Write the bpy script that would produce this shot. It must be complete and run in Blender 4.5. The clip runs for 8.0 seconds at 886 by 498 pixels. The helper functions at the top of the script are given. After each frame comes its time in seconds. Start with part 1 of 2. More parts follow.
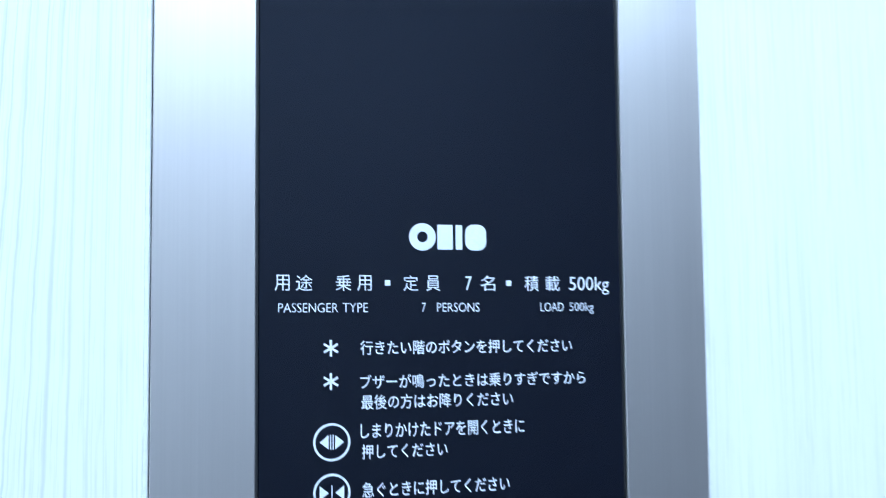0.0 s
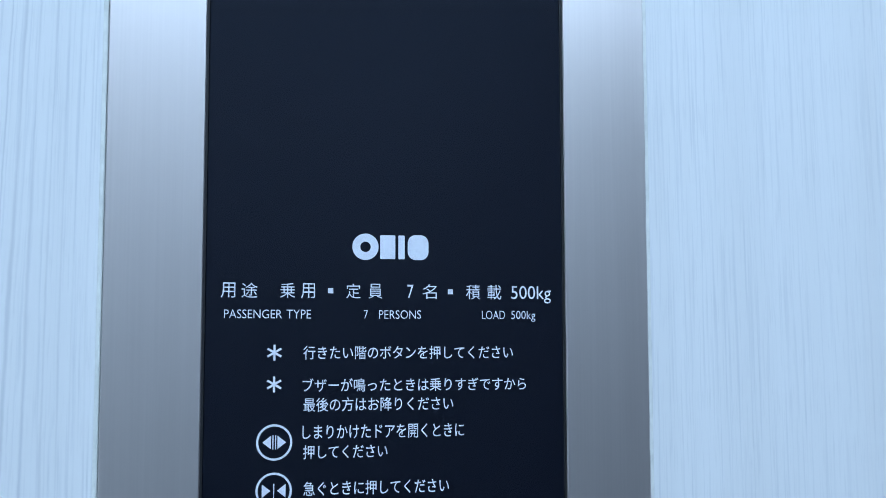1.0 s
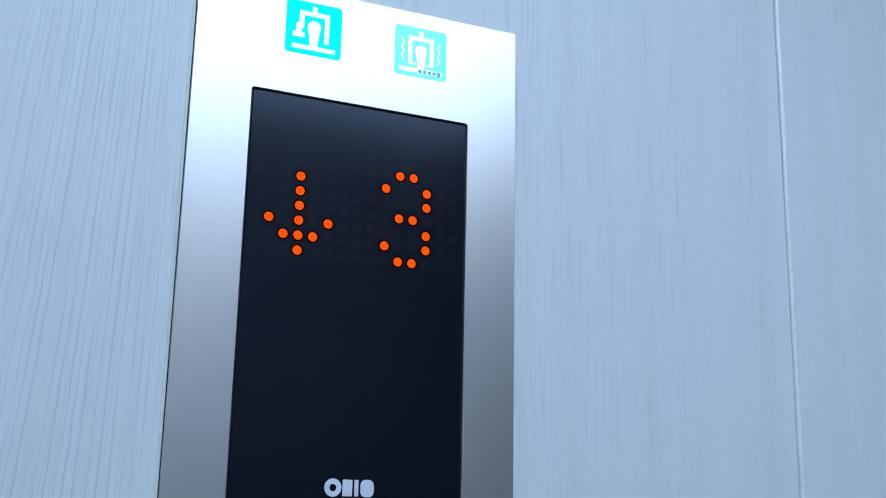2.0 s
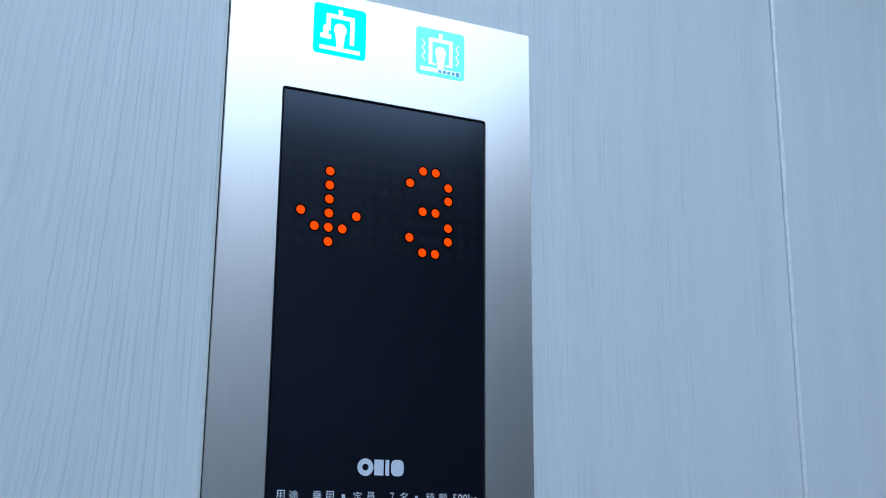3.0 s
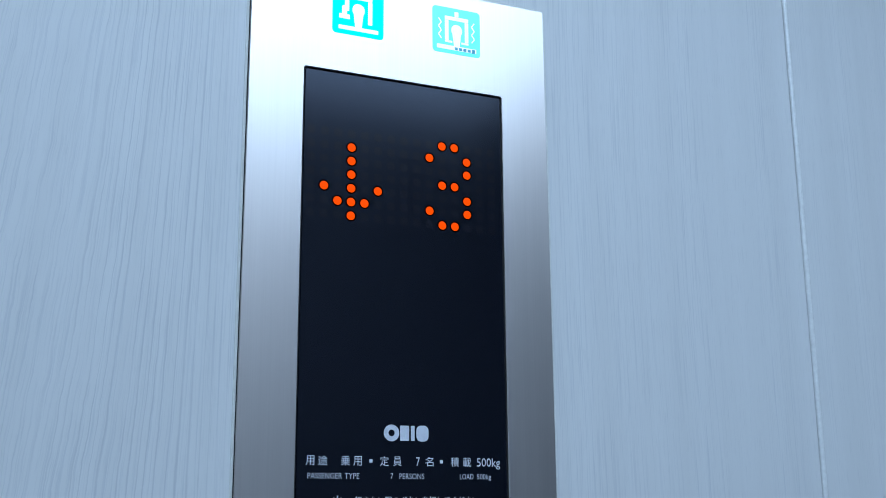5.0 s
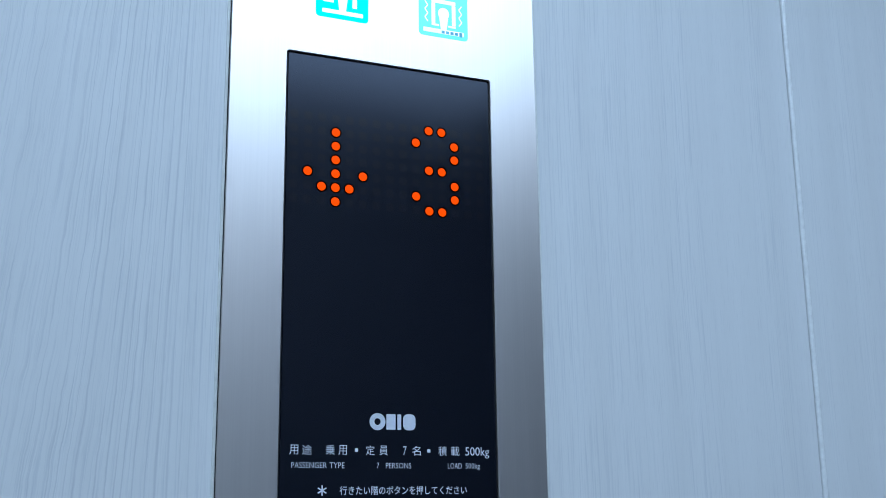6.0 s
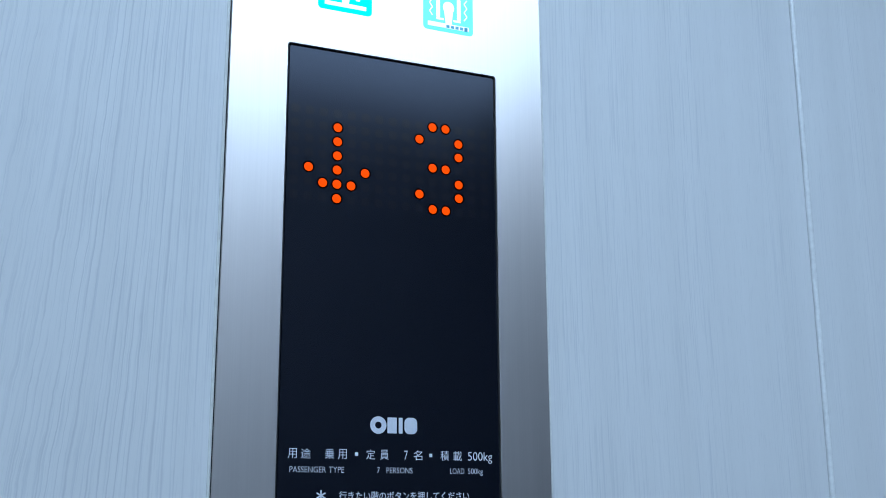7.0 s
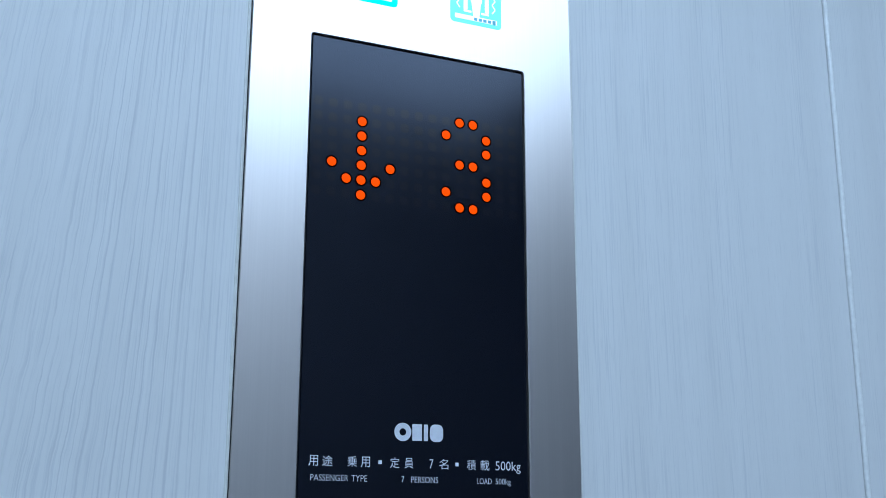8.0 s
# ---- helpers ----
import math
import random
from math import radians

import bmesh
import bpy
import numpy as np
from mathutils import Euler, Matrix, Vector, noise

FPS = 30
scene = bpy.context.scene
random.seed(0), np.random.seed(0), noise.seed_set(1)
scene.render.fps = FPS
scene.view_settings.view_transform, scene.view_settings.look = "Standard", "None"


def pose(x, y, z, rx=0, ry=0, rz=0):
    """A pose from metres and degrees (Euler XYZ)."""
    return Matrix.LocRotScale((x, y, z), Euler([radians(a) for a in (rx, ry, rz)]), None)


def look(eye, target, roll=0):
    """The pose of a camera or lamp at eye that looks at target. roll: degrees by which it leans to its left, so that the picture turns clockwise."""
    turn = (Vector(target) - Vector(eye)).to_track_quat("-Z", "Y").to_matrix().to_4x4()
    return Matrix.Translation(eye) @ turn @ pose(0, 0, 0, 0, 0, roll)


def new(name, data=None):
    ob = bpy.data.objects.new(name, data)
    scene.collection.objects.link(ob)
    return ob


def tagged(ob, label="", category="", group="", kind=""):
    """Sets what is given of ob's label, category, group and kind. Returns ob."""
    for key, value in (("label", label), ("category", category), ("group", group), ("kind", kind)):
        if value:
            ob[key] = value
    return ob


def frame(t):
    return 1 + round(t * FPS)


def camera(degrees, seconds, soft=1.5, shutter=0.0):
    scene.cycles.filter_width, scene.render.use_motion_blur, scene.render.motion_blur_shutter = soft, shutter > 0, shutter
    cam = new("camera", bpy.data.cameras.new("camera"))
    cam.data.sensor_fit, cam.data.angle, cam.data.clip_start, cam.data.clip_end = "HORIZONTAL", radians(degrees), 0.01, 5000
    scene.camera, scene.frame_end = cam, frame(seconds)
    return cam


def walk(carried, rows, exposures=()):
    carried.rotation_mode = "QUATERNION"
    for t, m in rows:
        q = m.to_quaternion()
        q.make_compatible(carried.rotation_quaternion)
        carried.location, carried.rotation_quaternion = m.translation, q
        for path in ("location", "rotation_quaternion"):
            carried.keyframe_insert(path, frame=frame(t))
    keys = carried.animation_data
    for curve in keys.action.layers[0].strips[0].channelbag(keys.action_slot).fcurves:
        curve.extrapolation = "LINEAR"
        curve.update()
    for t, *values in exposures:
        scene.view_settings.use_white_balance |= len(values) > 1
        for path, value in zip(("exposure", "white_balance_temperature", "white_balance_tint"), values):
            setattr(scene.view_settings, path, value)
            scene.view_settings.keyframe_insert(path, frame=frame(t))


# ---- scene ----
cam = camera(43.55, 8.0, soft=0.85, shutter=0.18)
# seconds, eye, a point one metre ahead, lean
PATH = [
    (0, (-0.0403, -0.3320, 1.5308), (0.2296, 0.6279, 1.6064), -0.57),
    (0.1, (-0.0513, -0.3441, 1.5310), (0.2556, 0.6055, 1.5948), -0.64),
    (0.2, (-0.0537, -0.3528, 1.5280), (0.2590, 0.5943, 1.6000), -0.63),
    (0.3, (-0.0491, -0.3562, 1.5319), (0.2549, 0.5930, 1.6127), -0.26),
    (0.4, (-0.0359, -0.3549, 1.5341), (0.2397, 0.6019, 1.6269), -0.11),
    (0.5, (-0.0144, -0.3491, 1.5357), (0.2226, 0.6183, 1.6247), -0.21),
    (0.7, (0.0067, -0.3442, 1.5359), (0.2092, 0.6327, 1.6051), 0.36),
    (1, (-0.0015, -0.3553, 1.5280), (0.2007, 0.6201, 1.6168), -0.11),
    (1.2, (-0.0068, -0.4011, 1.5324), (0.2128, 0.5711, 1.6134), 0.10),
    (1.3, (-0.0112, -0.4285, 1.5455), (0.2265, 0.5383, 1.6393), 0.11),
    (1.5, (-0.0567, -0.4700, 1.5562), (0.2578, 0.4698, 1.6900), -0.45),
    (1.6, (-0.0799, -0.4942, 1.5682), (0.2664, 0.4304, 1.7272), 0.89),
    (1.7, (-0.0951, -0.5120, 1.5642), (0.2672, 0.3955, 1.7764), 1.00),
    (2.8, (-0.1599, -0.5155, 1.5268), (0.2643, 0.3557, 1.7741), 0.69),
    (3, (-0.1602, -0.5253, 1.5322), (0.2546, 0.3517, 1.7750), 0.45),
    (3.5, (-0.1606, -0.5372, 1.5229), (0.2335, 0.3433, 1.7864), -0.04),
    (4, (-0.1742, -0.5481, 1.5196), (0.2112, 0.3388, 1.7743), 0.07),
    (4.5, (-0.1755, -0.5405, 1.5153), (0.2227, 0.3456, 1.7526), -0.48),
    (4.7, (-0.1726, -0.5403, 1.5212), (0.2282, 0.3466, 1.7511), -0.42),
    (5.8, (-0.1523, -0.5324, 1.5180), (0.2385, 0.3583, 1.7502), -0.58),
    (6, (-0.1488, -0.5342, 1.5166), (0.2397, 0.3582, 1.7457), -0.68),
    (6.5, (-0.1445, -0.5206, 1.5110), (0.2454, 0.3708, 1.7422), -0.66),
    (7, (-0.1489, -0.5177, 1.5181), (0.2470, 0.3708, 1.7500), -0.28),
    (7.5, (-0.1507, -0.5040, 1.5152), (0.2506, 0.3794, 1.7571), 0.13),
    (8, (-0.1527, -0.4882, 1.5151), (0.2446, 0.3955, 1.7623), 0.18),
]
EXPOSURES = [(0, 1.16), (0.2, 0.88), (0.5, 0.62), (1.0, 0.42), (1.5, 0.23), (1.7, 0.08), (3.0, -0.2), (4.5, -0.22), (8.0, -0.09)]
walk(cam, [(t, look(e, a, r)) for t, e, a, r in PATH], EXPOSURES)

# ---- light: one cool fluorescent ceiling panel in a closed lift car ----
world = bpy.data.worlds.new("world")
scene.world = world
world.use_nodes = True
world.node_tree.nodes["Background"].inputs[0].default_value = (0.0, 0.0, 0.0, 1)
LAMP_COLOUR = (0.515, 0.72, 1.0)
LAMP_STRENGTH = 7.3

# the car's inner faces
X0, X1, Y0, Y1, TOP = -0.45, 0.95, -1.42, 0.0021, 2.25


# ---- materials ----
def material(name):
    m = bpy.data.materials.new(name)
    m.use_nodes = True
    nt = m.node_tree
    return m, nt, nt.nodes["Principled BSDF"]


def node(nt, kind, links=(), **values):
    n = nt.nodes.new(kind)
    for key, value in values.items():
        if key == "operation":
            n.operation = value
        elif key == "data_type":
            n.data_type = value
        elif key == "blend_type":
            n.blend_type = value
    for socket, source in links:
        if isinstance(source, bpy.types.NodeSocket):
            nt.links.new(source, n.inputs[socket])
        else:
            n.inputs[socket].default_value = source
    return n


def maths(nt, op, a, b=0.0, c=0.0):
    return node(nt, "ShaderNodeMath", ((0, a), (1, b), (2, c)), operation=op).outputs[0]


def ramp(nt, fac, stops):
    n = node(nt, "ShaderNodeValToRGB", ((0, fac),))
    while len(n.color_ramp.elements) < len(stops):
        n.color_ramp.elements.new(0.5)
    for e, (at, v) in zip(n.color_ramp.elements, stops):
        e.position = at
        e.color = (*v, 1) if isinstance(v, tuple) else (v, v, v, 1)
    return n.outputs[0]


def stretched_noise(nt, scale, detail=3.0, rough=0.55, shift=0.0):
    co = node(nt, "ShaderNodeTexCoord").outputs["Object"]
    mp = node(nt, "ShaderNodeMapping", (("Vector", co), ("Scale", scale), ("Location", (shift, shift, shift))))
    return node(nt, "ShaderNodeTexNoise", (("Vector", mp.outputs[0]), ("Scale", 1.0), ("Detail", detail), ("Roughness", rough))).outputs[0]


def mix(nt, fac, a, b, blend="MIX"):
    n = node(nt, "ShaderNodeMix", data_type="RGBA", blend_type=blend)
    for i, v in ((0, fac), (6, a), (7, b)):
        if isinstance(v, bpy.types.NodeSocket):
            nt.links.new(v, n.inputs[i])
        else:
            n.inputs[i].default_value = v if i == 0 else (*v, 1)
    return n.outputs[2]


def bump(nt, bsdf, height, strength, distance):
    n = node(nt, "ShaderNodeBump", (("Strength", strength), ("Distance", distance), ("Height", height)))
    nt.links.new(n.outputs[0], bsdf.inputs["Normal"])


def laminate():
    """White embossed wood-grain laminate, grain running upright."""
    m, nt, b = material("white_woodgrain_laminate")
    co = node(nt, "ShaderNodeTexCoord").outputs["Object"]
    sep = node(nt, "ShaderNodeSeparateXYZ", ((0, co),))
    x, y, z = sep.outputs
    across = maths(nt, "ADD", x, y)
    # the print: straight fine grain, with a leaning flame figure beside the panel
    figure = node(nt, "ShaderNodeMapRange", ((0, across), (1, -0.045), (2, -0.115), (3, 0.0), (4, 1.0))).outputs[0]
    lean = maths(nt, "MULTIPLY", maths(nt, "MULTIPLY", figure, 0.085), maths(nt, "SUBTRACT", z, 1.6))
    straight = maths(nt, "SUBTRACT", across, lean)
    wander = stretched_noise(nt, (6.0, 6.0, 1.5), 1.0)
    bent = maths(nt, "MULTIPLY_ADD", wander, 0.016, straight)
    wobble = stretched_noise(nt, (60.0, 60.0, 38.0), 2.0, 0.5, 3.0)
    loose = maths(nt, "MULTIPLY_ADD", figure, 0.9, 0.1)
    bent = maths(nt, "MULTIPLY_ADD", maths(nt, "MULTIPLY", wobble, loose), 0.0030, bent)
    jitter = stretched_noise(nt, (260.0, 260.0, 170.0), 2.0, 0.6, 7.0)
    bent = maths(nt, "MULTIPLY_ADD", maths(nt, "MULTIPLY", jitter, loose), 0.0009, bent)

    def lines(per_metre, along, detail, seed):
        v = node(nt, "ShaderNodeCombineXYZ", ((0, maths(nt, "MULTIPLY", bent, per_metre)), (1, seed), (2, maths(nt, "MULTIPLY", z, along))))
        return node(nt, "ShaderNodeTexNoise", (("Vector", v.outputs[0]), ("Scale", 1.0), ("Detail", detail), ("Roughness", 0.55))).outputs[0]

    def span(value, a, b, lo=0.0, hi=1.0):
        return node(nt, "ShaderNodeMapRange", ((0, value), (1, a), (2, b), (3, lo), (4, hi))).outputs[0]

    # growth lines 3 to 7 mm apart, tighter towards the panel, unevenly spaced and broken along their length
    spacing = maths(nt, "MULTIPLY", maths(nt, "MULTIPLY", bent, bent), 560.0)
    uneven = maths(nt, "MULTIPLY_ADD", lines(90.0, 0.8, 1.0, 21.0), 2.4, maths(nt, "ADD", maths(nt, "MULTIPLY", bent, 300.0), spacing))
    wave = maths(nt, "ABSOLUTE", maths(nt, "SINE", maths(nt, "MULTIPLY", uneven, math.pi)))
    broken = lines(170.0, 16.0, 4.0, 31.0)
    broad = maths(nt, "ADD", wave, maths(nt, "MULTIPLY", maths(nt, "SUBTRACT", 0.54, broken), 0.9))
    fine = lines(980.0, 14.0, 3.0, 5.0)
    pores = lines(1500.0, 60.0, 2.0, 9.0)
    streak = lines(60.0, 0.6, 3.0, 13.0)
    where = lines(26.0, 0.5, 1.0, 17.0)
    inside = span(straight, -0.030, -0.058)
    beyond = span(straight, -0.098, -0.138, 1.0, 0.06)
    figured = maths(nt, "MULTIPLY", inside, beyond)
    groove = ramp(nt, broad, ((0.0, 0.0), (0.16, 0.35), (0.36, 1.0), (1.0, 1.0)))
    hair = ramp(nt, fine, ((0.34, 0.0), (0.49, 1.0)))
    pit = ramp(nt, pores, ((0.30, 0.0), (0.44, 1.0)))
    beside = span(x, 0.255, 0.19, 0.0, 0.9)
    combed = maths(nt, "MAXIMUM", ramp(nt, where, ((0.48, 0.08), (0.62, 0.9))), beside)
    col = ramp(nt, streak, ((0.3, (0.75, 0.76, 0.75)), (0.7, (0.80, 0.81, 0.80))))
    col = mix(nt, maths(nt, "MULTIPLY", maths(nt, "SUBTRACT", 1.0, groove), maths(nt, "MULTIPLY", figured, 0.52)), col, (0.50, 0.52, 0.545))
    col = mix(nt, maths(nt, "MULTIPLY", maths(nt, "SUBTRACT", 1.0, hair), maths(nt, "MULTIPLY", combed, 0.40)), col, (0.53, 0.56, 0.59))
    col = mix(nt, maths(nt, "MULTIPLY", maths(nt, "SUBTRACT", 1.0, pit), 0.22), col, (0.55, 0.57, 0.585))
    nt.links.new(col, b.inputs["Base Color"])
    nt.links.new(maths(nt, "MULTIPLY_ADD", streak, 0.14, 0.36), b.inputs["Roughness"])
    high = maths(nt, "ADD", maths(nt, "MULTIPLY", groove, figured), maths(nt, "MULTIPLY", hair, maths(nt, "MULTIPLY", combed, 0.4)))
    high = maths(nt, "ADD", high, maths(nt, "MULTIPLY", pit, 0.15))
    bump(nt, b, high, 0.22, 0.0005)
    return m


def brushed_steel(name, base, rough):
    m, nt, b = material(name)
    hair = stretched_noise(nt, (1400.0, 1400.0, 14.0), 2.0, 0.6)
    wide = stretched_noise(nt, (120.0, 120.0, 2.0), 3.0, 0.6, 2.0)
    smear = stretched_noise(nt, (9.0, 9.0, 6.0), 3.0, 0.6, 4.0)
    tone = maths(nt, "ADD", maths(nt, "MULTIPLY", hair, 0.5), maths(nt, "MULTIPLY", wide, 0.5))
    nt.links.new(ramp(nt, tone, ((0.3, tuple(0.93 * c for c in base)), (0.7, base))), b.inputs["Base Color"])
    nt.links.new(maths(nt, "ADD", maths(nt, "MULTIPLY", smear, 0.07), maths(nt, "MULTIPLY_ADD", hair, 0.04, rough + 0.02)), b.inputs["Roughness"])
    b.inputs["Metallic"].default_value = 1.0
    bump(nt, b, hair, 0.06, 0.0002)
    return m


def plain(name, colour, rough, specular=0.5, variation=0.06, scale=300.0, metal=0.0):
    m, nt, b = material(name)
    n = stretched_noise(nt, (scale, scale, scale), 3.0)
    nt.links.new(ramp(nt, n, ((0.3, tuple(c * (1 - variation) for c in colour)), (0.7, tuple(min(1, c * (1 + variation)) for c in colour)))), b.inputs["Base Color"])
    b.inputs["Roughness"].default_value = rough
    b.inputs["Metallic"].default_value = metal
    b.inputs["Specular IOR Level"].default_value = specular
    return m


def glow(name, colour, strength):
    m, nt, b = material(name)
    b.inputs["Base Color"].default_value = (*(0.03 * c for c in colour), 1)
    b.inputs["Roughness"].default_value = 0.4
    b.inputs["Specular IOR Level"].default_value = 0.03
    b.inputs["Emission Color"].default_value = (*colour, 1)
    b.inputs["Emission Strength"].default_value = strength
    return m


def smoked_acrylic():
    """Black glossy acrylic with faint wipe marks in its gloss."""
    m, nt, b = material("smoked_acrylic")
    b.inputs["Base Color"].default_value = (0.0011, 0.0023, 0.0064, 1)
    wipe = stretched_noise(nt, (30.0, 30.0, 12.0), 4.0, 0.6)
    nt.links.new(maths(nt, "MULTIPLY_ADD", wipe, 0.06, 0.15), b.inputs["Roughness"])
    b.inputs["Specular IOR Level"].default_value = 0.42
    b.inputs["Specular Tint"].default_value = (0.70, 0.80, 1.0, 1)
    return m


LAMINATE = laminate()
STEEL = brushed_steel("hairline_steel", (0.645, 0.605, 0.58), 0.28)
# dark grey that keeps bounced light off the north wall's right side
DARK = plain("low_bounce_dark_grey", (0.13, 0.13, 0.14), 0.5, scale=40.0)
GREY = plain("grey_wall_film", (0.32, 0.32, 0.33), 0.5, scale=40.0)
STRIP = plain("pale_joint_strip", (0.86, 0.87, 0.85), 0.26)
ACRYLIC = smoked_acrylic()
# shade in the gap behind the faceplate, put into a black colour
GAP_SHADE = plain("gap_shade_black", (0.012, 0.012, 0.014), 0.6)
BACKING = plain("dark_backing", (0.10, 0.10, 0.10), 0.6)
INK = plain("white_ink", (0.72, 0.75, 0.82), 0.5, variation=0.08, scale=2500.0)
LED_ON = glow("lit_led", (1.0, 0.082, 0.0), 1.15)
# near-black red for the sharpening halo at the lit dots' edges
LED_HALO = plain("led_dark_halo", (0.005, 0.0004, 0.0003), 0.5, 0.01)
LED_OFF = plain("unlit_led", (0.0056, 0.0066, 0.0138), 0.18, 0.37)
CYAN = plain("turquoise_film", (0.0, 0.80, 0.74), 0.38, 0.05, scale=120.0, metal=0.75)
# the same turquoise film, lightened in its colour for the lamp's glare
GLARE_CYAN = plain("turquoise_film_glare", (0.16, 0.82, 0.78), 0.38, 0.05, scale=120.0, metal=0.75)
TEAL = plain("teal_ink", (0.10, 0.46, 0.60), 0.4)
FILM_WHITE = plain("silvery_white_film", (0.86, 0.87, 0.87), 0.36, metal=0.6)
TRIM = plain("cream_edge", (0.78, 0.79, 0.74), 0.4)
CEILING = plain("ceiling_paint", (0.74, 0.75, 0.75), 0.5, scale=40.0)
FLOOR = plain("grey_vinyl", (0.16, 0.16, 0.165), 0.5, variation=0.25, scale=60.0)
DIFFUSER = glow("lamp_diffuser", LAMP_COLOUR, LAMP_STRENGTH)
HOUSING = plain("lamp_housing", (0.7, 0.7, 0.7), 0.4)


# ---- mesh helpers ----
def link(name, bm, mat, smooth=False):
    bmesh.ops.recalc_face_normals(bm, faces=bm.faces)
    me = bpy.data.meshes.new(name)
    bm.to_mesh(me)
    bm.free()
    me.materials.append(mat)
    for p in me.polygons:
        p.use_smooth = smooth
    return new(name, me)


def part(name, bm, mat, parent, label="", smooth=False):
    ob = link(name, bm, mat, smooth)
    ob.parent = parent
    if label:
        ob["label"] = label
    return ob


def box(x0, x1, y0, y1, z0, z1, bevel=0.0):
    bm = bmesh.new()
    bmesh.ops.create_cube(bm, size=1.0, matrix=Matrix.Translation(((x0 + x1) / 2, (y0 + y1) / 2, (z0 + z1) / 2)) @ Matrix.Diagonal((x1 - x0, y1 - y0, z1 - z0, 1)))
    if bevel:
        bmesh.ops.bevel(bm, geom=bm.edges[:], offset=bevel, segments=2, profile=0.5, affect="EDGES")
    return bm


def rounded(x0, x1, z0, z1, r, steps=5):
    """Outline of a rounded rectangle in the plane of the wall."""
    pts = []
    for cx, cz, a in ((x1 - r, z1 - r, 0), (x0 + r, z1 - r, 90), (x0 + r, z0 + r, 180), (x1 - r, z0 + r, 270)):
        for i in range(steps + 1):
            w = radians(a + 90 * i / steps)
            pts.append((cx + r * math.cos(w), cz + r * math.sin(w)))
    return pts


def slab(outline, y_front, y_back, chamfer=0.0, bm=None):
    """A plate of that outline, its front towards the car."""
    bm = bm or bmesh.new()
    cx = sum(p[0] for p in outline) / len(outline)
    cz = sum(p[1] for p in outline) / len(outline)
    w = max(abs(p[0] - cx) for p in outline)
    h = max(abs(p[1] - cz) for p in outline)
    loops = [[(cx + (x - cx) * (1 - chamfer / w), y_front, cz + (z - cz) * (1 - chamfer / h)) for x, z in outline]] if chamfer else []
    loops += [[(x, y_front + chamfer, z) for x, z in outline], [(x, y_back, z) for x, z in outline]]
    rows = [[bm.verts.new(c) for c in l] for l in loops]
    bm.faces.new(rows[0])
    bm.faces.new(rows[-1])
    n = len(outline)
    for a, b in zip(rows, rows[1:]):
        for i in range(n):
            bm.faces.new((a[i], a[(i + 1) % n], b[(i + 1) % n], b[i]))
    return bm


def frame_plate(outer, inner, y_front, y_back, edge):
    """A plate with an opening; outer and inner are (x0, x1, z0, z1, radius); edge is the eased rim."""
    def loop(o, grow, y):
        x0, x1, z0, z1, r = o
        return [(x, y, z) for x, z in rounded(x0 - grow, x1 + grow, z0 - grow, z1 + grow, r + grow)]
    bm = bmesh.new()
    rows = [loop(outer, 0, y_back), loop(outer, 0, y_front + edge), loop(outer, -edge, y_front), loop(inner, edge, y_front), loop(inner, 0, y_front + edge), loop(inner, 0, y_back)]
    rows = [[bm.verts.new(c) for c in l] for l in rows]
    n = len(rows[0])
    for a, b in zip(rows, rows[1:] + rows[:1]):
        for i in range(n):
            bm.faces.new((a[i], a[(i + 1) % n], b[(i + 1) % n], b[i]))
    return bm


def ring(cx, cz, r_out, r_in, y_front, y_back, steps=48):
    bm = bmesh.new()
    rows = []
    for r, y in ((r_out, y_back), (r_out, y_front), (r_in, y_front), (r_in, y_back)):
        rows.append([bm.verts.new((cx + r * math.cos(2 * math.pi * i / steps), y, cz + r * math.sin(2 * math.pi * i / steps))) for i in range(steps)])
    for a, b in zip(rows, rows[1:] + rows[:1]):
        for i in range(steps):
            bm.faces.new((a[i], a[(i + 1) % steps], b[(i + 1) % steps], b[i]))
    return bm


def dome(r, rise, steps=16):
    """A shallow round lens, its base at y = 0, bulging towards the car."""
    bm = bmesh.new()
    rows = []
    for k in range(4):
        w = radians(90 * k / 4)
        rows.append([bm.verts.new((r * math.cos(w) * math.cos(2 * math.pi * i / steps), -rise * math.sin(w), r * math.cos(w) * math.sin(2 * math.pi * i / steps))) for i in range(steps)])
    for a, b in zip(rows, rows[1:]):
        for i in range(steps):
            bm.faces.new((a[i], a[(i + 1) % steps], b[(i + 1) % steps], b[i]))
    bm.faces.new(rows[-1])
    return bm


def bar(p, q, width, y_front, y_back, bm=None):
    """A straight printed stroke from p to q."""
    (x0, z0), (x1, z1) = p, q
    d = math.hypot(x1 - x0, z1 - z0)
    nx, nz = -(z1 - z0) / d * width / 2, (x1 - x0) / d * width / 2
    return slab([(x0 + nx, z0 + nz), (x0 - nx, z0 - nz), (x1 - nx, z1 - nz), (x1 + nx, z1 + nz)], y_front, y_back, bm=bm)


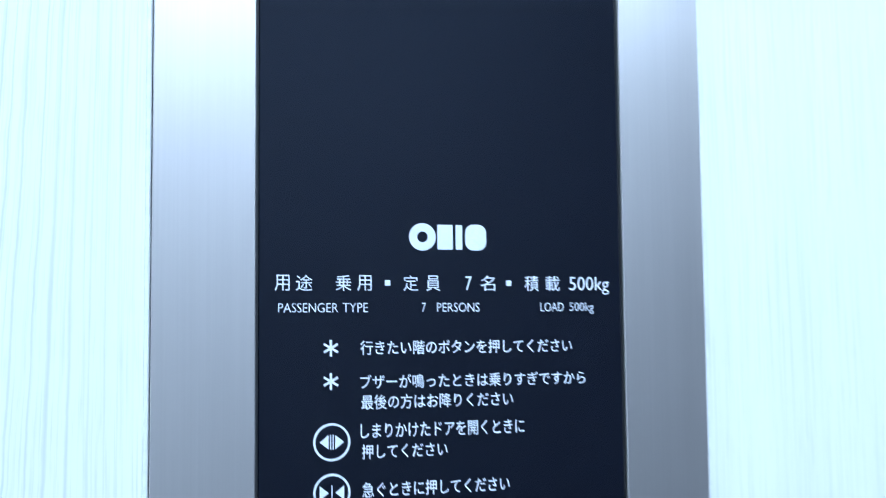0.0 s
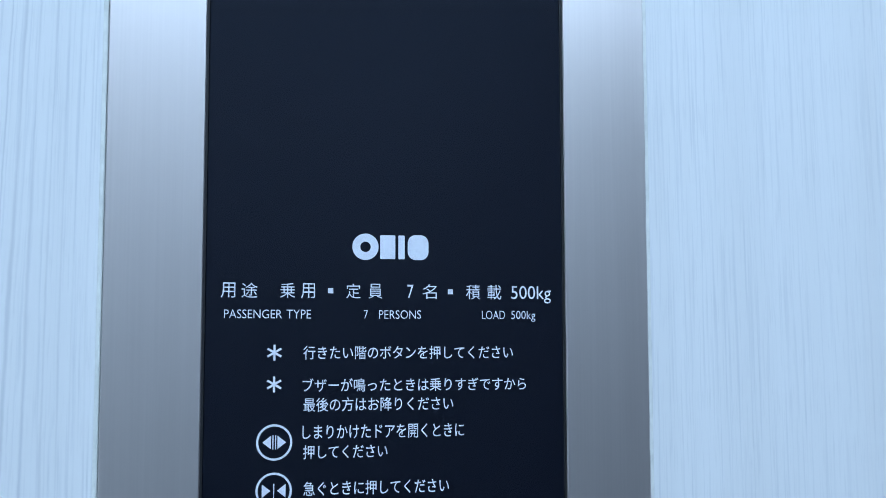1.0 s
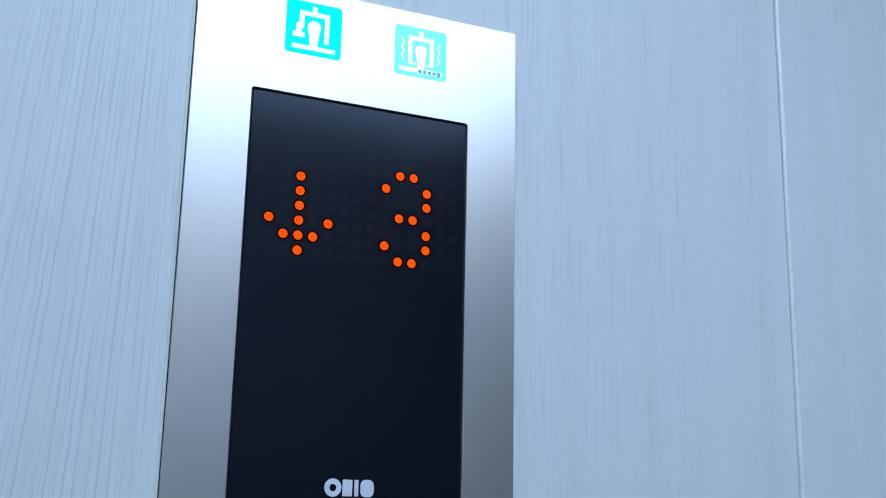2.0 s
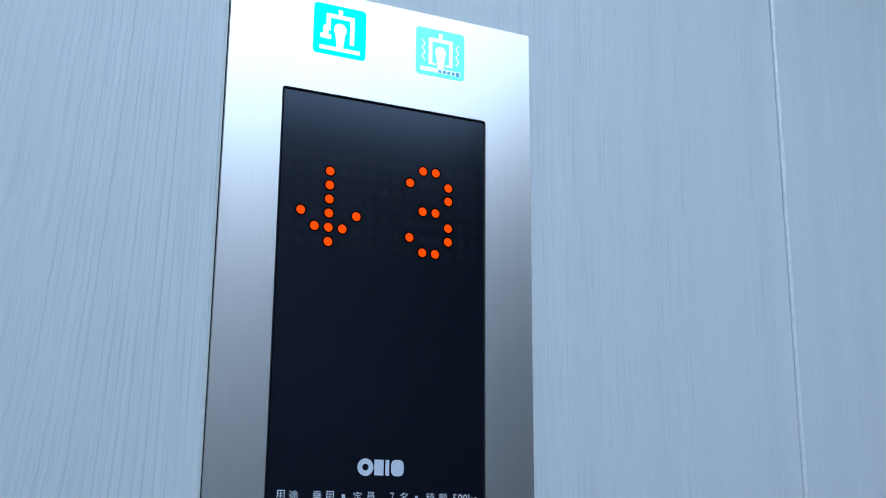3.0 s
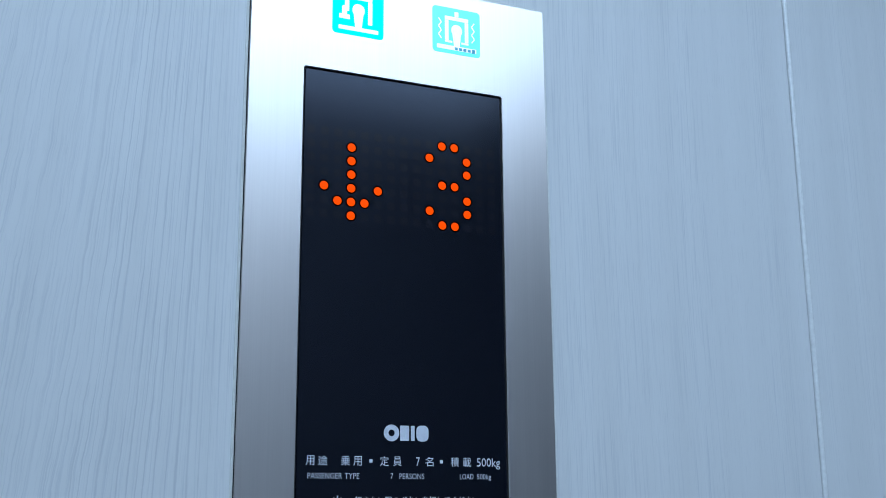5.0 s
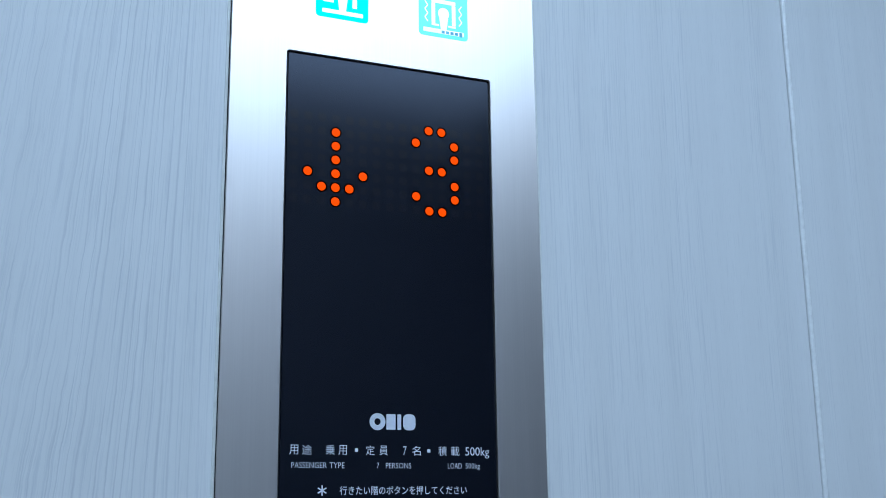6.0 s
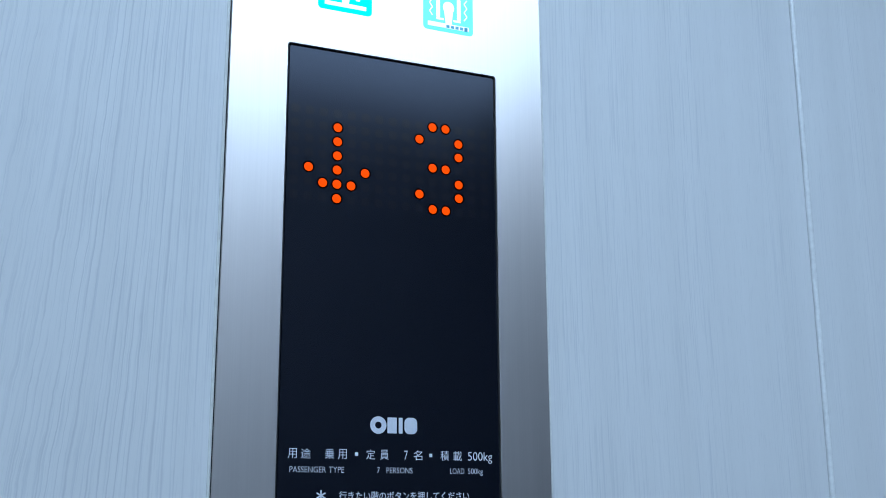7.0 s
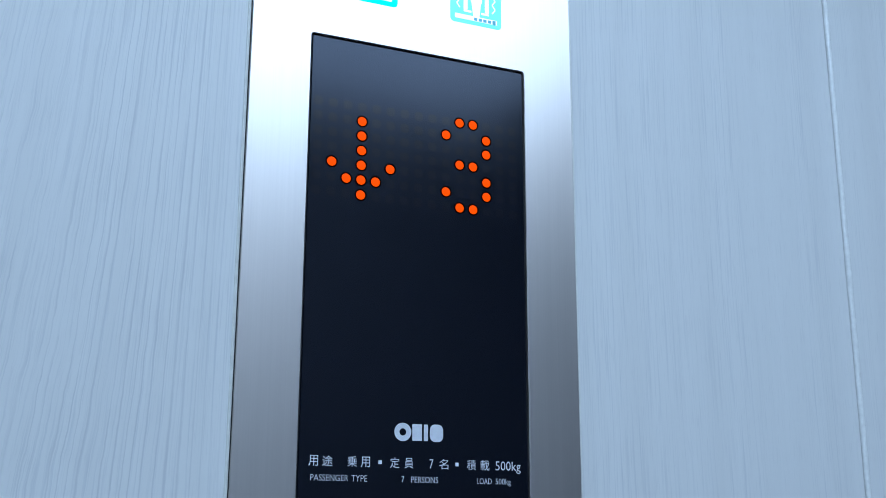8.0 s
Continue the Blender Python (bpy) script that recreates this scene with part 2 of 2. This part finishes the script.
def lettering(body, x0, x1, z0, z1, y, mat, parent, weight=0.0):
    """Printed words that fill the given width and height on the panel's face."""
    cu = bpy.data.curves.new("lettering", "FONT")
    cu.body = body
    cu.offset = weight
    cu.resolution_u = 3
    ob = new("lettering", cu)
    bpy.context.view_layer.update()
    me = bpy.data.meshes.new_from_object(ob.evaluated_get(bpy.context.evaluated_depsgraph_get()))
    bpy.data.objects.remove(ob)
    xs = [v.co.x for v in me.vertices]
    ys = [v.co.y for v in me.vertices]
    sx, sz = (x1 - x0) / (max(xs) - min(xs)), (z1 - z0) / (max(ys) - min(ys))
    ax, ay = min(xs), min(ys)
    for v in me.vertices:
        v.co = (x0 + (v.co.x - ax) * sx, y, z0 + (v.co.y - ay) * sz)
    bm = bmesh.new()
    bm.from_mesh(me)
    bpy.data.meshes.remove(me)
    return part("lettering", bm, mat, parent)


# ---- the lift car ----
JOINT = 0.3342
T = 0.02
wall_north = tagged(link("wall_north", box(X0 - 0.06, X1 + 0.06, Y1 + T, Y1 + 0.06, 0.0, TOP), BACKING), "white wood-grain laminate lift wall behind the steel panel", "wall", kind="structure")
for a, b in ((X0 - 0.04, JOINT - 0.0022), (JOINT + 0.0020, X1 + 0.04)):
    part("wall_panel", box(a, b, Y1, Y1 + T - 0.001, 0.0, TOP - 0.002, 0.0008), LAMINATE, wall_north)


def bead(x0, x1, y, rise, z0, z1, steps=8):
    """A long half-round moulding on the wall."""
    bm = bmesh.new()
    low, high = [], []
    for i in range(steps + 1):
        w = math.pi * i / steps
        x, d = (x0 + x1) / 2 - (x1 - x0) / 2 * math.cos(w), y - rise * math.sin(w)
        low.append(bm.verts.new((x, d, z0)))
        high.append(bm.verts.new((x, d, z1)))
    for l in (low, high):
        l.append(bm.verts.new((x1, y + 0.015, l[0].co.z)))
        l.append(bm.verts.new((x0, y + 0.015, l[0].co.z)))
    n = len(low)
    for i in range(n):
        bm.faces.new((low[i], low[(i + 1) % n], high[(i + 1) % n], high[i]))
    bm.faces.new(low)
    bm.faces.new(high)
    return bm


part("joint_strip", bead(JOINT - 0.0018, JOINT + 0.0019, Y1, 0.0015, 0.0, TOP - 0.002), STRIP, wall_north, "pale bead between two wall panels")
tagged(link("wall_south", box(X0 - 0.06, X1 + 0.06, Y0 - 0.06, Y0, 0.0, TOP), GREY), "plain grey lift wall", "wall", kind="structure")
tagged(link("wall_west", box(X0 - 0.06, X0, Y0, Y1 - 0.001, 0.0, TOP), LAMINATE), "white wood-grain laminate lift wall", "wall", kind="structure")
# out of view; closes the car, dark only to hold back bounce
tagged(link("wall_east", box(X1, X1 + 0.06, Y0, Y1 - 0.001, 0.0, TOP), DARK), "unseen lift wall, dark grey to cut its bounce", "wall", kind="structure")
tagged(link("floor", box(X0 - 0.06, X1 + 0.06, Y0 - 0.06, Y1 + 0.06, -0.05, 0.0), FLOOR), "dark grey vinyl lift floor", "floor", kind="structure")
tagged(link("ceiling", box(X0 - 0.06, X1 + 0.06, Y0 - 0.06, Y1 + 0.06, TOP, TOP + 0.05), CEILING), "white painted lift ceiling", "ceiling", kind="structure")


def ceiling_light(x, y, w, d, label):
    lamp = tagged(new("ceiling_light"), label, "ceiling light")
    lamp.location = (x, y, TOP)
    part("diffuser", box(-w / 2, w / 2, -d / 2, d / 2, -0.022, -0.004, 0.002), DIFFUSER, lamp, "glowing cool white diffuser")
    for a, b, c, e in ((-w / 2 - 0.02, w / 2 + 0.02, d / 2 + 0.001, d / 2 + 0.02), (-w / 2 - 0.02, w / 2 + 0.02, -d / 2 - 0.02, -d / 2 - 0.001),
                       (-w / 2 - 0.02, -w / 2 - 0.001, -d / 2 - 0.0005, d / 2 + 0.0005), (w / 2 + 0.001, w / 2 + 0.02, -d / 2 - 0.0005, d / 2 + 0.0005)):
        part("rim", box(a, b, c, e, -0.026, 0.0, 0.001), HOUSING, lamp)


ceiling_light(0.18, -0.83, 0.98, 0.68, "flat white fluorescent ceiling panel, switched on")

# ---- the operating panel ----
panel = tagged(new("lift_operating_panel"), "brushed steel lift panel with black display showing floor 3", "control panel")
panel.location = (0, 0, 0)
PX0, PX1, PZ0, PZ1 = -0.0349, 0.1432, 1.30, 1.8136
BX0, BX1, BZ0, BZ1 = -0.0048, 0.1140, 1.36, 1.7549
part("faceplate", frame_plate((PX0, PX1, PZ0, PZ1, 0.0012), (BX0, BX1, BZ0, BZ1, 0.0014), -0.0002, 0.0012, 0.0003), STEEL, panel, "hairline stainless steel surround")
# black strip added round the plate's back to draw its shadow gap
part("shadow_gap", frame_plate((PX0 - 0.0002, PX1 + 0.0003, PZ0 - 0.0005, PZ1 + 0.0005, 0.0012), (BX0 + 0.004, BX1 - 0.004, BZ0 + 0.004, BZ1 - 0.004, 0.001), 0.0013, Y1, 0.0001), GAP_SHADE, panel, "black strip standing in for the shadow gap behind the plate")
part("edge_trim", frame_plate((PX0 - 0.0019, PX1 + 0.0019, PZ0 - 0.0019, PZ1 + 0.0019, 0.002), (PX0 - 0.0003, PX1 + 0.0004, PZ0 - 0.0006, PZ1 + 0.0006, 0.001), Y1 - 0.0004, Y1 - 0.00005, 0.0002), TRIM, panel, "pale edge trim round the plate")
FACE = 0.0006
GAP = 0.0008
display = part("display", slab(rounded(BX0 + GAP, BX1 - GAP, BZ0 + GAP, BZ1 - GAP, 0.001), FACE, 0.0015, 0.0003), ACRYLIC, panel, "smoked black acrylic display window")
INKY = FACE - 0.00008


def mm(*v):
    return [c / 1000 for c in v]


# maker's mark: four plain shapes
part("maker_mark", ring(0.0466, 1.5607, 0.0043, 0.0017, INKY, FACE + 0.0001), INK, display)
for shape in (
        rounded(*mm(51.4, 56.4, 1556.8, 1564.6), 0.0003),
        rounded(*mm(57.4, 59.5, 1556.8, 1564.6), 0.0003),
        rounded(*mm(60.5, 67.4, 1556.6, 1564.8), 0.0026)):
    part("maker_mark", slab(shape, INKY, FACE + 0.0001), INK, display)

# rated use, persons and load
for body, x0, x1 in (("用", 0.8, 5.3), ("途", 7.2, 12.2), ("乗", 19.3, 24.1), ("用", 25.9, 30.4), ("定", 40.4, 45.1), ("員", 47.6, 52.2),
                     ("名", 65.4, 70.2), ("積", 80.0, 84.8), ("載", 87.1, 92.0)):
    lettering(body, *mm(x0, x1, 1543.9, 1548.7), INKY, INK, display)
lettering("7", *mm(60.4, 62.4, 1544.1, 1548.5), INKY, INK, display)
lettering("500kg", *mm(95.3, 109.1, 1542.7, 1548.5), INKY, INK, display)
for x in (35.4, 74.7):
    part("square_dot", slab(rounded(*mm(x - 0.85, x + 0.85, 1545.5, 1547.2), 0.0001), INKY, FACE + 0.0001), INK, display)
for body, x0, x1, low in (("PASSENGER", 1.9, 20.0, 0), ("TYPE", 21.4, 29.2, 0), ("7", 46.2, 47.5, 0), ("PERSONS", 51.1, 64.9, 0), ("LOAD", 85.3, 93.2, 0), ("500kg", 95.3, 103.6, 0.8)):
    lettering(body, *mm(x0, x1, 1537.4 - low, 1540.2), INKY, INK, display, -0.006)

# instructions
for body, x0, x1, z0, z1 in (
        ("行きたい階のボタンを押してください", 26.8, 95.8, 1524.4, 1528.7),
        ("ブザーが鳴ったときは乗りすぎですから", 26.7, 100.2, 1514.1, 1518.4),
        ("最後の方はお降りください", 27.0, 75.6, 1507.9, 1512.3),
        ("しまりかけたドアを開くときに", 26.8, 79.2, 1499.2, 1503.7),
        ("押してください", 27.1, 54.0, 1493.1, 1497.4),
        ("急ぐときに押してください", 27.2, 74.1, 1481.6, 1486.1),
        ("押し続けてください", 49.8, 82.8, 1469.2, 1473.7)):
    lettering(body, *mm(x0, x1, z0, z1), INKY, INK, display, 0.006)
for z in (1526.6, 1516.6):
    bm = bmesh.new()
    for k, a in enumerate((90, 30, 150)):
        dx, dz = 0.0025 * math.cos(radians(a)), 0.0025 * math.sin(radians(a))
        bar((0.01775 - dx, z / 1000 - dz), (0.01775 + dx, z / 1000 + dz), 0.0007, INKY - 0.00002 * k, FACE + 0.0001, bm)
    part("asterisk", bm, INK, display)
for cz, out in ((1.4985, 1), (1.4835, -1), (1.4685, 0)):
    cx = 0.0180
    symbol = part("door_symbol", ring(cx, cz, 0.00565, 0.00497, INKY, FACE + 0.0001), INK, display, "white ringed door sign")
    for s in (-1, 1) if out else ():
        tip, base = (cx + s * 0.0037, cx + s * 0.0010) if out > 0 else (cx + s * 0.0010, cx + s * 0.0037)
        part("arrowhead", slab([(tip, cz), (base, cz + 0.0021), (base, cz - 0.0021)], INKY, FACE + 0.0001), INK, symbol)
    for x in (-0.0004, 0.0004) if out > 0 else (0.0,) if out else ():
        part("door_line", bar((cx + x, cz - 0.0022), (cx + x, cz + 0.0022), 0.00032, INKY, FACE + 0.0001), INK, symbol)
# the start of the last line cannot be read
for i in range(6):
    part("printed_bar", slab(rounded(*mm(27.4 + 3.75 * i, 30.3 + 3.75 * i, 1469.6, 1473.2), 0.0003, 3), INKY, FACE + 0.0001), INK, display)

# dot matrix: a down arrow and a 3 are lit
PITCH = 0.00762
ARROW = {(3, r) for r in range(1, 7)} | {(1, 4), (5, 4), (2, 5), (4, 5)}
THREE = {(10, 0), (11, 0), (9, 1), (12, 1), (12, 2), (10, 3), (11, 3), (12, 4), (12, 5), (9, 5), (10, 6), (11, 6)}
dot_mesh = {}
for lit in (True, False):
    ob = part("led", dome(0.00242, 0.00012) if lit else slab(rounded(-0.0023, 0.0023, -0.0023, 0.0023, 0.0016, 3), -0.00003, 0.0001), LED_ON if lit else LED_OFF, display, smooth=lit)
    dot_mesh[lit] = ob.data
    bpy.data.objects.remove(ob)
# dark ring added round each lit dot for its halo, not a real part
rim = part("led_halo", ring(0, 0, 0.00308, 0.00236, -0.00009, 0.00005, 24), LED_HALO, display)
halo_mesh = rim.data
bpy.data.objects.remove(rim)
for c in range(15):
    for r in range(7):
        lit = (c, r) in ARROW | THREE
        for name, data in (("led", dot_mesh[lit]),) + ((("led_halo", halo_mesh),) if lit else ()):
            ob = new(name, data)
            ob.parent = display
            ob.location = (c * PITCH, FACE, 1.72 - r * PITCH)
            if lit and name == "led":
                ob["label"] = "lit orange dot"


# ---- pictogram stickers on the steel ----
def sticker(x0, x1, z0, z1, label, film):
    s = tagged(new("sticker"), label, "sticker", "stickers on the lift panel")
    s.location = ((x0 + x1) / 2, -0.0002, z0)
    w, h = x1 - x0, z1 - z0
    part("film", slab(rounded(-w / 2, w / 2, 0, h, 0.0022), -0.00018, 0.0, 0.00005), film, s)
    return s, h


def white(s, name, shapes, lift=0.0, mat=None):
    bm = bmesh.new()
    for k, o in enumerate(shapes):
        slab(o, -0.00022 - lift - 0.000008 * k, -0.00016, bm=bm)
    part(name, bm, mat or FILM_WHITE, s)


def rect(x0, x1, z0, z1, r=0.0004):
    return rounded(*mm(x0, x1, z0, z1), r, 3)


first, h = sticker(*mm(10.4, 40.5, 1777.2, 1806.4), "turquoise pictogram sticker with white cab outline and bar", CYAN)
white(first, "cab_outline", [rect(-8, 8.3, 21.5, 24), rect(-8, -5.4, 14, 21.4), rect(5.7, 8.3, 7.5, 21.4), rect(-1.2, 1.4, 24.1, 27)])
white(first, "post", [rounded(*mm(-3.5, 3.7, 11.5, 19.0), 0.0034), [mm(-2.9, 13.5), mm(-1.7, 4.0), mm(1.9, 4.0), mm(3.1, 13.5)]], 0.00006)
white(first, "side_block", [rect(-11.2, -5.0, 9.0, 11.8), rounded(*mm(-9.6, -6.6, 11.0, 17.0), 0.0013)], 0.0001)
white(first, "base_bar", [rect(-11.5, 11.8, 2.6, 5.0)], 0.00014)
# this sticker's paler film has the lamp's glare put into its colour
second, h = sticker(*mm(70.5, 100.6, 1776.5, 1804.8), "turquoise pictogram sticker, glare put into its film, with white cab and zigzag lines", GLARE_CYAN)
white(second, "cab_outline", [rect(-7.4, 7.6, 20.6, 23), rect(-7.4, -5.0, 8.0, 20.5), rect(5.2, 7.6, 8.0, 20.5), rect(-1.2, 1.4, 23.1, 26.3), rect(-7.4, -2.7, 6.6, 7.9), rect(2.9, 7.6, 6.6, 7.9)])
white(second, "post", [rounded(*mm(-3.3, 3.5, 11.0, 18.2), 0.0032), [mm(-2.8, 13.0), mm(-1.6, 4.0), mm(1.8, 4.0), mm(3.0, 13.0)]], 0.00006)
for side in (-1, 1):
    bm = bmesh.new()
    zs = [21, 18.5, 16, 13.5, 11, 8.5]
    for i in range(5):
        a, b = (9.6, 11.4) if i % 2 else (11.4, 9.6)
        bar(mm(side * a, zs[i]), mm(side * b, zs[i + 1]), 0.0008, -0.00026 - 0.00001 * i, -0.00016, bm)
    part("zigzag", bm, FILM_WHITE, second)
white(second, "base_bar", [rect(-12.5, 12.5, 2.2, 4.9)], 0.0001)
for i in range(5):
    white(second, "printed_bar", [rect(-1.3 + 2.75 * i, 0.6 + 2.75 * i, 2.5 - 0.5 * (i == 4), 4.2 + 0.4 * (i == 4), 0.0002)], 0.00016, TEAL)
